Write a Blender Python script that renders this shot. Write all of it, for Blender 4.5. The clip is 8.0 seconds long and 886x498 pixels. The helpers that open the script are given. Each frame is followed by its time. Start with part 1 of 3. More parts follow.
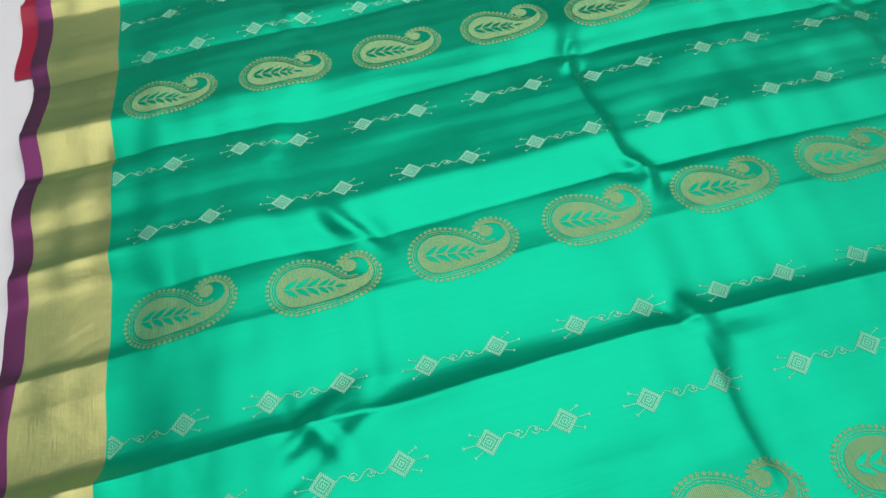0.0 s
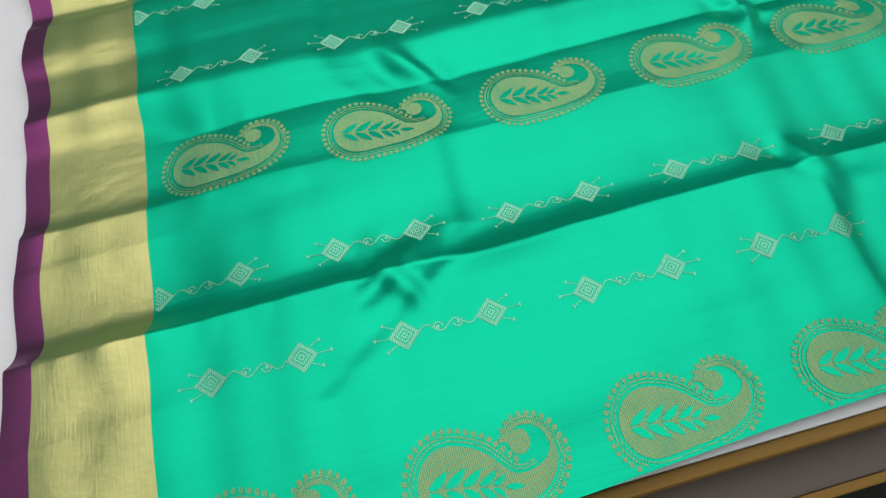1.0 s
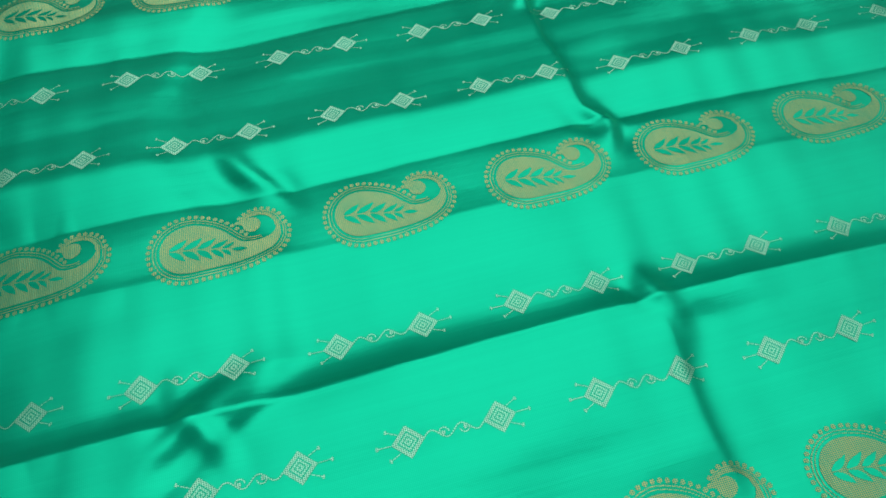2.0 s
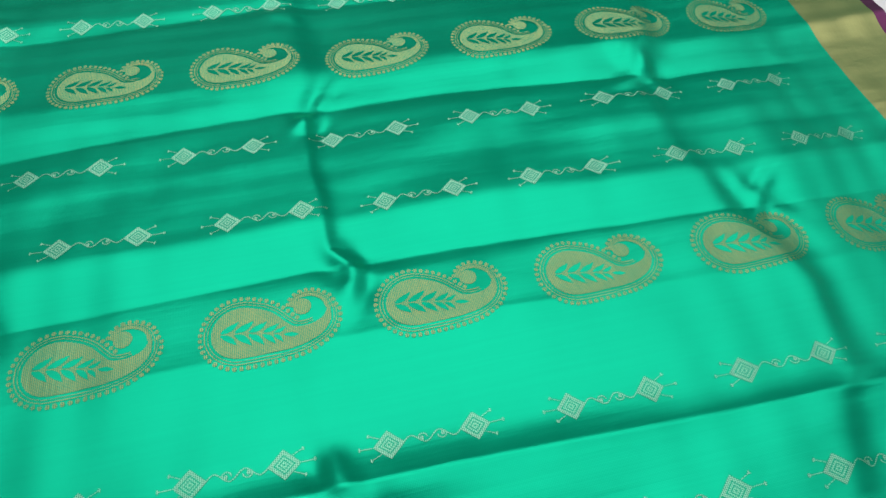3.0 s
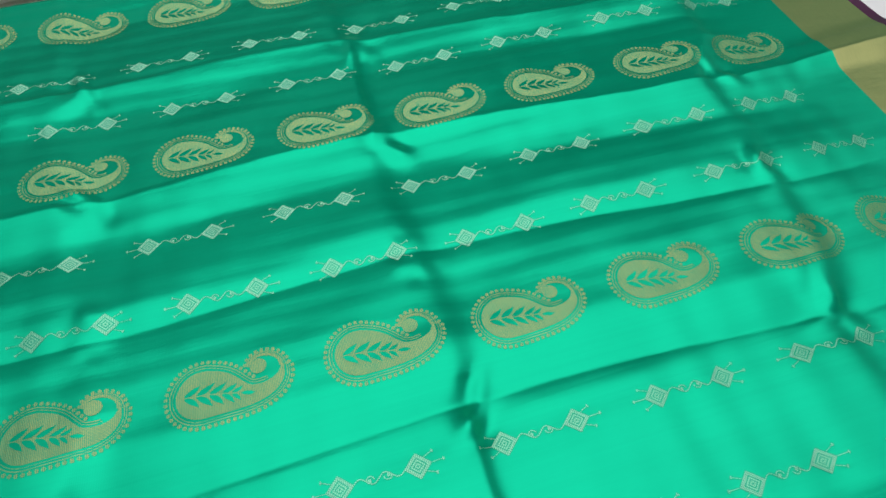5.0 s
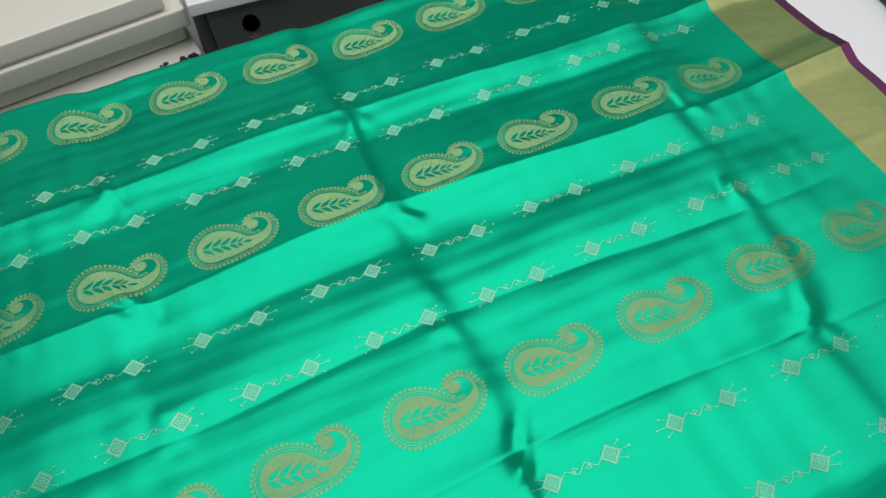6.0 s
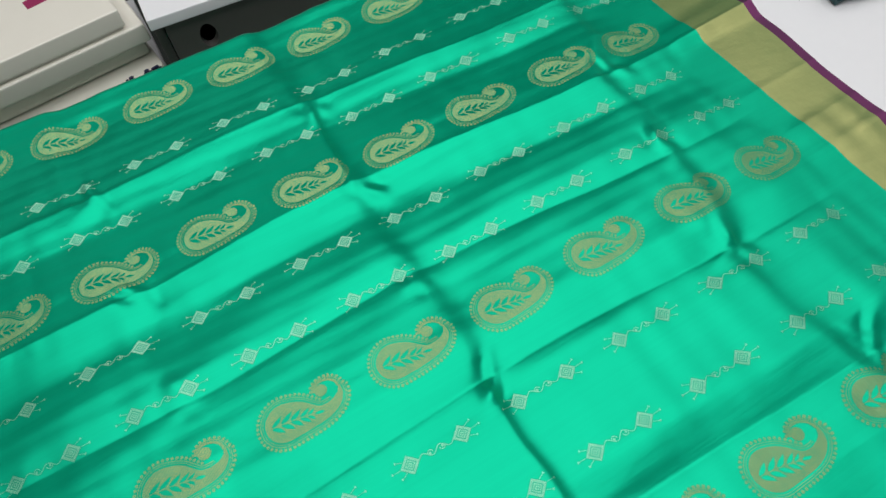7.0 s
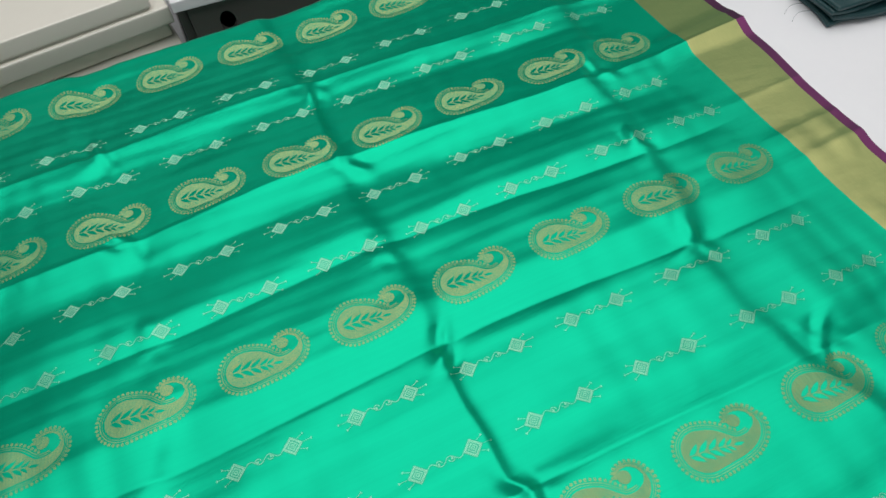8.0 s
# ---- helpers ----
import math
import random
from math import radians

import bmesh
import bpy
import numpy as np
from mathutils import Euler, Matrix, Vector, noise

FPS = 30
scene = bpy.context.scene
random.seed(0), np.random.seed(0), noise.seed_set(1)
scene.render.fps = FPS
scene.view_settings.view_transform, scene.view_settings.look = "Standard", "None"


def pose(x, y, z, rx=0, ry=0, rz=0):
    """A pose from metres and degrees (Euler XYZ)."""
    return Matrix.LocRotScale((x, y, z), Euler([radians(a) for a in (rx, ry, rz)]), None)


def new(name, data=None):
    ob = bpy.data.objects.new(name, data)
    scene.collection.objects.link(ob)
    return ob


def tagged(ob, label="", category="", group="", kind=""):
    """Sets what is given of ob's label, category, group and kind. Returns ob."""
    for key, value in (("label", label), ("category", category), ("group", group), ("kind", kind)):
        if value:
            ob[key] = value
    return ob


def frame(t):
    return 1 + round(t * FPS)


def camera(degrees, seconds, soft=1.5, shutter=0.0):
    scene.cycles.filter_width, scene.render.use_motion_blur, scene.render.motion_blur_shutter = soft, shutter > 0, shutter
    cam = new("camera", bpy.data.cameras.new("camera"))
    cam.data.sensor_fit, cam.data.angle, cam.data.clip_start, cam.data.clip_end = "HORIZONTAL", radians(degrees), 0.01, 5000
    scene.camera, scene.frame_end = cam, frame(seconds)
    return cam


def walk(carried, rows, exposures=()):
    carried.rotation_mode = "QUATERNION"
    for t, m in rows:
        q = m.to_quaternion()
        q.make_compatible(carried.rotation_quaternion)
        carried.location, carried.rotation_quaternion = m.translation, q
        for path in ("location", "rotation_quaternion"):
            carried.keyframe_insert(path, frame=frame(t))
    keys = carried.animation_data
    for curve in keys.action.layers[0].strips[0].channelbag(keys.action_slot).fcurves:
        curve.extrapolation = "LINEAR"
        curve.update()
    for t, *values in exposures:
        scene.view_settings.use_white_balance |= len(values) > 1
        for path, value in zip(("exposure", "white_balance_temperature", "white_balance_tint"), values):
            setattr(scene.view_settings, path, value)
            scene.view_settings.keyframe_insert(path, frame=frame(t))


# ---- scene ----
cam = camera(69.16, 8.0, soft=1.45)
PATH = [
    (0.0, pose(0.2343, -0.2067, 0.4726, 33.288, 2.815, -14.580)),
    (0.5, pose(0.1725, -0.2192, 0.4060, 29.365, 2.658, -15.452)),
    (1.0, pose(0.1550, -0.2182, 0.3892, 27.593, 1.714, -14.954)),
    (1.2, pose(0.1651, -0.2159, 0.3874, 27.828, 1.550, -14.839)),
    (2.3, pose(0.3319, -0.1540, 0.4013, 31.435, -1.617, -15.213)),
    (2.5, pose(0.3824, -0.1503, 0.4034, 32.469, -1.508, -14.300)),
    (3.0, pose(0.4892, -0.1268, 0.4184, 33.324, -2.382, -13.122)),
    (3.5, pose(0.5484, -0.0931, 0.4373, 33.767, -2.038, -11.790)),
    (4.0, pose(0.5330, -0.0299, 0.4422, 34.440, -1.529, -11.896)),
    (4.5, pose(0.4697, 0.0494, 0.4553, 35.456, -0.695, -13.432)),
    (5.0, pose(0.4090, 0.1309, 0.4712, 35.628, -0.050, -16.541)),
    (5.2, pose(0.3961, 0.1617, 0.4844, 35.232, 0.257, -18.061)),
    (6.3, pose(0.3588, 0.1823, 0.5990, 32.841, 2.087, -26.978)),
    (6.5, pose(0.3508, 0.1509, 0.6056, 32.722, 2.520, -29.093)),
    (7.0, pose(0.3520, 0.1074, 0.6267, 32.430, 2.938, -30.143)),
    (7.5, pose(0.3446, 0.0733, 0.6127, 34.923, 2.124, -27.369)),
    (8.0, pose(0.3821, 0.0179, 0.6212, 34.740, 2.512, -24.992)),
]
walk(cam, PATH, [(0.0, -0.40), (1.0, -0.46), (2.5, -0.40), (4.0, -0.44), (8.0, -0.42)])

# ---- light: a closed shop with unseen light panels added on the ceiling ----
world = bpy.data.worlds.new("room_air")
scene.world = world
world.use_nodes = True
world.node_tree.nodes["Background"].inputs[0].default_value = (0.8, 0.9, 1.0, 1)
world.node_tree.nodes["Background"].inputs[1].default_value = 0.02

TABLE_Z = -0.018      # top of the display table
FLOOR_Z = -0.77
CEIL_Z = 1.95
ROOM = (-2.6, 3.6, -1.9, 4.2)
# second and third panels only brighten the far cloth and right border
PANELS = [(0.62, 0.72, 3.2, 2.2, 62.0), (0.0, 3.2, 2.4, 0.6, 7.0), (2.95, 0.8, 0.9, 2.2, 8.0)]
FILL_OPENING = (0.4, 0.85, 2.8, 1.3, 24.0)      # centre x and z, width, height, watts; unseen, added in the south wall


# ---- small helpers ----
def mesh_from(name, verts, faces, mat=None, smooth=False):
    me = bpy.data.meshes.new(name)
    me.from_pydata([tuple(v) for v in verts], [], [tuple(f) for f in faces])
    if mat:
        me.materials.append(mat)
    if smooth:
        me.polygons.foreach_set("use_smooth", [True] * len(me.polygons))
    me.update()
    return me


def part(name, me, parent, label=""):
    ob = new(name, me)
    ob.parent = parent
    if label:
        tagged(ob, label)
    return ob


def block(name, lo, hi, mat, bevel=0.002, segments=2):
    """A bevelled block between two corners."""
    bm = bmesh.new()
    bmesh.ops.create_cube(bm, size=1.0)
    for v in bm.verts:
        for k in range(3):
            v.co[k] = lo[k] if v.co[k] < 0 else hi[k]
    if bevel > 0:
        bmesh.ops.bevel(bm, geom=list(bm.edges), offset=bevel, segments=segments, affect="EDGES", profile=0.6)
    me = bpy.data.meshes.new(name)
    bm.to_mesh(me)
    bm.free()
    me.materials.append(mat)
    return me


class Nodes:
    """A short way to write node materials."""

    def __init__(self, name):
        self.mat = bpy.data.materials.new(name)
        self.mat.use_nodes = True
        self.tree = self.mat.node_tree
        self.bsdf = self.tree.nodes["Principled BSDF"]
        self.pos = self.node("ShaderNodeNewGeometry").outputs["Position"]

    def node(self, kind, **props):
        n = self.tree.nodes.new(kind)
        for key, value in props.items():
            setattr(n, key, value)
        return n

    def put(self, socket, value):
        if isinstance(value, bpy.types.NodeSocket):
            self.tree.links.new(value, socket)
        else:
            socket.default_value = value

    def math(self, op, a, b=0.0):
        n = self.node("ShaderNodeMath", operation=op)
        self.put(n.inputs[0], a)
        self.put(n.inputs[1], b)
        return n.outputs[0]

    def noise(self, scale, stretch=(1, 1, 1), detail=3.0, rough=0.55):
        m = self.node("ShaderNodeMapping")
        self.put(m.inputs["Vector"], self.pos)
        m.inputs["Scale"].default_value = stretch
        n = self.node("ShaderNodeTexNoise")
        self.put(n.inputs["Vector"], m.outputs[0])
        n.inputs["Scale"].default_value = scale
        n.inputs["Detail"].default_value = detail
        n.inputs["Roughness"].default_value = rough
        return n.outputs["Fac"]

    def threads(self, axis, period):
        """0..1 stripes across the given axis, one per period in metres."""
        sep = self.node("ShaderNodeSeparateXYZ")
        self.put(sep.inputs[0], self.pos)
        s = self.math("SINE", self.math("MULTIPLY", sep.outputs[axis], 2 * math.pi / period))
        return self.math("ADD", self.math("MULTIPLY", s, 0.5), 0.5)

    def ramp(self, fac, stops):
        r = self.node("ShaderNodeValToRGB")
        self.put(r.inputs[0], fac)
        el = r.color_ramp.elements
        while len(el) < len(stops):
            el.new(0.5)
        for e, (p, c) in zip(el, stops):
            e.position, e.color = p, (*c, 1)
        return r.outputs[0]

    def mix(self, fac, a, b):
        n = self.node("ShaderNodeMix", data_type="RGBA")
        self.put(n.inputs[0], fac)
        self.put(n.inputs[6], a if isinstance(a, bpy.types.NodeSocket) else (*a, 1))
        self.put(n.inputs[7], b if isinstance(b, bpy.types.NodeSocket) else (*b, 1))
        return n.outputs[2]

    def bump(self, height, strength, distance, under=None):
        n = self.node("ShaderNodeBump")
        n.inputs["Strength"].default_value = strength
        n.inputs["Distance"].default_value = distance
        self.put(n.inputs["Height"], height)
        if under is not None:
            self.put(n.inputs["Normal"], under)
        return n.outputs[0]

    def done(self, color, rough, metal=0.0, normal=None, spec=0.5, spread=None):
        """spread: the axis across the threads, along which a highlight is drawn out."""
        b = self.bsdf
        if spread is not None:
            t = self.node("ShaderNodeCombineXYZ")
            t.inputs[spread[0]].default_value = 1.0
            b.inputs["Anisotropic"].default_value = spread[1]
            self.put(b.inputs["Tangent"], t.outputs[0])
        self.put(b.inputs["Base Color"], color if isinstance(color, bpy.types.NodeSocket) else (*color, 1))
        self.put(b.inputs["Roughness"], rough)
        self.put(b.inputs["Metallic"], metal)
        b.inputs["Specular IOR Level"].default_value = spec
        if normal is not None:
            self.put(b.inputs["Normal"], normal)
        return self.mat

    def two_tone(self, ground, share):
        """Lays the finished surface over a dull ground thread of another colour."""
        under = self.node("ShaderNodeBsdfDiffuse")
        self.put(under.inputs["Color"], ground if isinstance(ground, bpy.types.NodeSocket) else (*ground, 1))
        both = self.node("ShaderNodeMixShader")
        self.put(both.inputs[0], share)
        self.put(both.inputs[1], under.outputs[0])
        self.put(both.inputs[2], self.bsdf.outputs[0])
        self.put(self.tree.nodes["Material Output"].inputs["Surface"], both.outputs[0])
        return self.mat


# ---- materials ----
def silk(name, dark, light, metal, rough):
    """Satin silk: coloured gloss, faint weft streaks, fine weave."""
    n = Nodes(name)
    streak = n.noise(1.0, (5, 240, 5), 4)
    patch = n.noise(9.0, (1, 1, 1), 3)
    fac = n.math("ADD", n.math("MULTIPLY", streak, 0.6), n.math("MULTIPLY", patch, 0.4))
    col = n.ramp(fac, [(0.3, dark), (0.7, light)])
    r = n.math("ADD", n.math("MULTIPLY", streak, 0.10), rough - 0.05)
    b = n.bump(n.noise(1.0, (1.6, 150, 3), 2), 0.11, 0.0010)
    b = n.bump(n.noise(1.0, (9, 620, 9), 2), 0.22, 0.0003, b)
    b = n.bump(n.noise(28.0, (0.35, 1, 1), 3), 0.25, 0.002, b)
    b = n.bump(n.math("ADD", n.threads(0, 0.0011), n.threads(1, 0.0009)), 0.09, 0.0002, b)
    return n.done(col, r, metal, b, 0.12, (0, 0.6))


SILK = silk("green_silk", (0.0005, 0.43, 0.25), (0.001, 0.48, 0.272), 0.64, 0.37)


def zari(name, a, b, ground, cover, metal, rough):
    """Metal thread woven over silk: fine threads with the ground showing between."""
    n = Nodes(name)
    worn = n.noise(60.0, (1, 1, 1), 3)
    tone = n.mix(n.noise(1.0, (900, 40, 40), 3), a, b)
    gaps = n.math("MULTIPLY", n.threads(0, 0.0013), n.threads(1, 0.0011))
    fac = n.math("GREATER_THAN", n.math("ADD", gaps, n.math("MULTIPLY", worn, 0.25)), cover)
    col = n.mix(fac, tone, ground)
    bp = n.bump(n.threads(0, 0.0013), 0.25, 0.0003)
    bp = n.bump(n.noise(1.0, (260, 30, 30), 3), 0.35, 0.001, bp)
    met = n.math("SUBTRACT", metal, n.math("MULTIPLY", fac, metal - 0.25))
    return n.done(col, rough, met, bp, 0.3, (1, 0.95))


GOLD_MOTIF = zari("gold_thread", (0.66, 0.70, 0.29), (0.40, 0.47, 0.19), (0.003, 0.42, 0.24), 0.24, 0.8, 0.55)
SILVER_MOTIF = zari("silver_thread", (0.50, 0.92, 0.72), (0.34, 0.76, 0.56), (0.003, 0.42, 0.24), 0.38, 0.75, 0.55)


def border_gold():
    n = Nodes("gold_tissue")
    fine = n.noise(1.0, (900, 60, 60), 3)
    blot = n.noise(22.0, (1, 1.4, 1), 4, 0.65)
    col = n.mix(fine, (0.68, 0.60, 0.25), (0.52, 0.47, 0.19))
    col = n.mix(n.ramp(blot, [(0.55, (0, 0, 0)), (0.75, (0.5, 0.5, 0.5))]), col, (0.50, 0.47, 0.19))
    bp = n.bump(n.noise(1.0, (700, 45, 45), 3), 0.16, 0.0006)
    bp = n.bump(n.noise(35.0, (1, 2, 1), 3), 0.3, 0.002, bp)
    n.done(col, 0.32, 0.97, bp, 0.3)
    return n.two_tone((0.15, 0.32, 0.13), 0.60)


GOLD_BORDER = border_gold()


def selvage_silk():
    n = Nodes("purple_selvage")
    col = n.mix(n.noise(40.0, (1, 0.4, 1), 3), (0.36, 0.04, 0.24), (0.22, 0.045, 0.18))
    bp = n.bump(n.noise(60.0, (1, 2, 1), 3), 0.2, 0.0006)
    n.done(col, 0.36, 0.9, bp)
    return n.two_tone((0.045, 0.055, 0.06), 0.6)


SELVAGE = selvage_silk()


def plain(name, a, b, rough, metal=0.0, scale=20.0, stretch=(1, 1, 1), relief=0.0005, spec=0.5):
    n = Nodes(name)
    big = n.noise(scale * 0.15, stretch, 3)
    small = n.noise(scale, stretch, 4)
    col = n.mix(n.math("ADD", n.math("MULTIPLY", big, 0.6), n.math("MULTIPLY", small, 0.4)), a, b)
    r = n.math("ADD", n.math("MULTIPLY", small, 0.12), rough - 0.06)
    return n.done(col, r, metal, n.bump(small, 0.3, relief), spec)


LAMINATE = plain("white_laminate", (0.78, 0.79, 0.83), (0.84, 0.85, 0.88), 0.35, scale=60)
WOOD = plain("brown_wood", (0.19, 0.105, 0.022), (0.32, 0.19, 0.045), 0.5, scale=40, stretch=(0.1, 1, 1), spec=0.15)
PANEL = plain("grey_brown_panel", (0.13, 0.112, 0.098), (0.16, 0.138, 0.12), 0.6, scale=50, spec=0.15)
FLOOR = plain("dark_floor", (0.012, 0.018, 0.016), (0.03, 0.035, 0.03), 0.6, scale=8)
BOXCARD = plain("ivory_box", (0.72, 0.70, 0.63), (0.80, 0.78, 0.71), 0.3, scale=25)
# the ivory card again, darkened for the shade below the lids
BOXSHADE = plain("shaded_box_side", (0.56, 0.54, 0.49), (0.64, 0.62, 0.56), 0.4, scale=25)
CHARCOAL = plain("charcoal_panel", (0.12, 0.113, 0.108), (0.16, 0.15, 0.145), 0.5, scale=30)
BLACK = plain("black_plastic", (0.008, 0.008, 0.01), (0.015, 0.015, 0.02), 0.4)
NAVY = plain("navy_thread", (0.012, 0.012, 0.05), (0.03, 0.03, 0.09), 0.7, scale=200)
TEAL = plain("dark_teal_cloth", (0.004, 0.03, 0.035), (0.01, 0.06, 0.065), 0.5, scale=80)
CRIMSON = plain("crimson_silk", (0.30, 0.008, 0.035), (0.42, 0.015, 0.06), 0.45, 0.2, scale=50)
MAROON = plain("maroon_print", (0.25, 0.01, 0.08), (0.32, 0.02, 0.10), 0.5)
WALL = plain("wall_paint", (0.20, 0.19, 0.18), (0.25, 0.24, 0.23), 0.7, scale=12)
CEILING = plain("ceiling_paint", (0.28, 0.28, 0.28), (0.33, 0.33, 0.33), 0.8, scale=12)
FIXTURE = plain("white_metal", (0.75, 0.75, 0.75), (0.8, 0.8, 0.8), 0.4)


# ---- the room: unseen walls and ceiling, kept dim for the silk to mirror ----
def structure(name, lo, hi, mat, label, category):
    return tagged(new(name, block(name, lo, hi, mat, 0)), label, category, kind="structure")


x0, x1, y0, y1 = ROOM
structure("floor", (x0, y0, FLOOR_Z - 0.1), (x1, y1, FLOOR_Z), FLOOR, "dark polished shop floor under the table", "floor")
structure("ceiling", (x0, y0, CEIL_Z), (x1, y1, CEIL_Z + 0.1), CEILING, "unseen dim ceiling added above the table", "ceiling")
structure("wall_north", (x0, y1, FLOOR_Z), (x1, y1 + 0.1, CEIL_Z), WALL, "unseen dim wall added round the table", "wall")
wx, wz, ww, wh, watts = FILL_OPENING
south = tagged(new("wall_south"), "unseen wall with an opening added for fill light", "wall", kind="structure")
for lo, hi in (((x0, FLOOR_Z), (wx - ww / 2, CEIL_Z)), ((wx + ww / 2, FLOOR_Z), (x1, CEIL_Z)), ((wx - ww / 2, FLOOR_Z), (wx + ww / 2, wz - wh / 2)), ((wx - ww / 2, wz + wh / 2), (wx + ww / 2, CEIL_Z))):
    part("wall_section", block("wall_section", (lo[0], y0 - 0.1, lo[1]), (hi[0], y0, hi[1]), WALL, 0), south)
# unseen area lamp added in the opening to light south-facing folds
lamp = bpy.data.lights.new("south_fill", "AREA")
lamp.shape, lamp.size, lamp.size_y, lamp.energy, lamp.color = "RECTANGLE", ww, wh, watts, (1.0, 0.99, 0.98)
fill_lamp = new("south_fill", lamp)
fill_lamp.matrix_world = pose(wx, y0 - 0.05, wz, 90, 0, 0)
structure("wall_west", (x0 - 0.1, y0 - 0.1, FLOOR_Z), (x0, y1 + 0.1, CEIL_Z), WALL, "unseen dim wall added round the table", "wall")
structure("wall_east", (x1, y0 - 0.1, FLOOR_Z), (x1 + 0.1, y1 + 0.1, CEIL_Z), WALL, "unseen dim wall added round the table", "wall")

for px, py, sx, sy, watts in PANELS:
    fix = tagged(new("added_ceiling_light"), "unseen ceiling light panel added to light the cloth", "ceiling light", group="ceiling lights")
    fix.location = (px, py, CEIL_Z)
    part("frame", block("frame", (-sx / 2 - 0.03, -sy / 2 - 0.03, -0.03), (sx / 2 + 0.03, sy / 2 + 0.03, 0), FIXTURE, 0.004), fix)
    lamp = bpy.data.lights.new("panel_lamp", "AREA")
    lamp.shape, lamp.size, lamp.size_y, lamp.energy = "RECTANGLE", sx, sy, watts
    lamp.color = (1.0, 0.98, 0.96)
    lo = new("panel_lamp", lamp)
    lo.location = (px, py, CEIL_Z - 0.034)

# ---- display table ----
TX0, TX1, TY0, TY1 = -0.75, 2.1, -0.1910, 0.952
table = tagged(new("display_table"), "white laminate display table with brown wooden edge strip", "table")
part("tabletop", block("tabletop", (TX0, TY0, TABLE_Z - 0.03), (TX1, TY1, TABLE_Z), LAMINATE, 0.001), table)
part("edge_strip", block("edge_strip", (TX0, TY0 - 0.0085, TABLE_Z - 0.034), (TX1, TY0 - 0.0003, TABLE_Z + 0.0005), WOOD, 0.0022, 3), table, "brown wooden lipping")
part("front_panel", block("front_panel", (TX0 + 0.01, TY0 - 0.034, FLOOR_Z + 0.08), (TX1 - 0.01, TY0 + 0.014, TABLE_Z - 0.036), PANEL, 0.001), table, "grey brown front panel")
part("plinth", block("plinth", (TX0, TY0 - 0.052, FLOOR_Z), (TX1, TY0 + 0.014, FLOOR_Z + 0.078), WOOD, 0.003), table, "brown wooden plinth")
part("ledge_strip", block("ledge_strip", (TX0 + 0.01, TY0 - 0.0405, TABLE_Z - 0.062), (TX1 - 0.01, TY0 - 0.0343, TABLE_Z - 0.034), WOOD, 0.0015), table, "brown wooden strip along the grey ledge")
for sx in (TX0, TX1 - 0.02):
    part("side_panel", block("side_panel", (sx, TY0 + 0.015, FLOOR_Z), (sx + 0.02, TY1 - 0.002, TABLE_Z - 0.031), LAMINATE, 0.001), table)
part("back_panel", block("back_panel", (TX0 + 0.021, TY1 - 0.02, FLOOR_Z), (TX1 - 0.021, TY1 - 0.004, TABLE_Z - 0.031), LAMINATE, 0.001), table)

# ---- the sari's surface ----
PITCH = 0.125
U_IN, U_OUT, U_EDGE = -0.004, -0.0765, -0.0945           # left: silk, gold, selvage
R_IN, R_OUT, R_EDGE = 1.020, 1.099, 1.113              # right
V_NEAR, V_FAR = -0.188, 0.952

# slope of the cloth along its length: pressed folds with soft swells between
SLOPE = [(-.19, -.02), (-.16, .02), (-.12, -.01), (-.06, .02), (-.034, .04), (-.0292, .12), (-.0278, -.52), (-.017, -.34), (-.004, -.12), (.012, -.02), (.026, .04), (.055, .02), (.0745, -.02),
         (.0760, -.20), (.086, -.11), (.12, -.10), (.129, -.15), (.1338, -.26), (.1350, .16), (.155, .15), (.172, .12), (.178, -.02), (.1845, -.16), (.194, -.09), (.222, -.08), (.232, -.03), (.246, -.03), (.254, -.10), (.285, -.10), (.297, -.15), (.3030, -.28), (.3045, .16),
         (.325, .14), (.345, .10), (.352, -.06), (.358, -.13), (.37, -.09), (.40, -.09), (.44, -.12), (.4512, -.26), (.4526, .16), (.464, .13), (.476, .03), (.488, -.07), (.52, -.11), (.546, -.10), (.556, .08), (.566, .14), (.6030, .17),
         (.6044, -.28), (.613, -.13), (.66, -.10), (.712, -.11), (.722, .08), (.735, .13), (.7672, .17), (.7686, -.28), (.777, -.12), (.86, -.09), (.890, -.08), (.898, .08), (.952, .14)]


def swell():
    v = np.linspace(-0.2, 1.0, 2401)
    s = np.interp(v, [a for a, _ in SLOPE], [b for _, b in SLOPE])
    k = np.exp(-0.5 * (np.arange(-12, 13) / 1.3) ** 2)
    s = np.convolve(np.pad(s, 12, mode="edge"), k / k.sum(), mode="valid")
    h = np.cumsum(s) * (v[1] - v[0])
    trend = np.polyfit(v, h, 1)
    return v, h - np.polyval(trend, v)


SW_V, SW_H = swell()


def soft_noise(u, v, su, sv, seed):
    """Smooth random field from a few sines."""
    rng = np.random.RandomState(seed)
    out = np.zeros_like(u)
    for _ in range(9):
        a, b, c = rng.normal(0, 1), rng.normal(0, 1), rng.uniform(0, 6.28)
        out = out + np.sin(a * u / su + b * v / sv + c)
    return out / 3.0


def bump1(d, w):
    return np.exp(-0.5 * (d / w) ** 2)


def step(x, a, b):
    t = np.clip((x - a) / (b - a), 0, 1)
    return t * t * (3 - 2 * t)


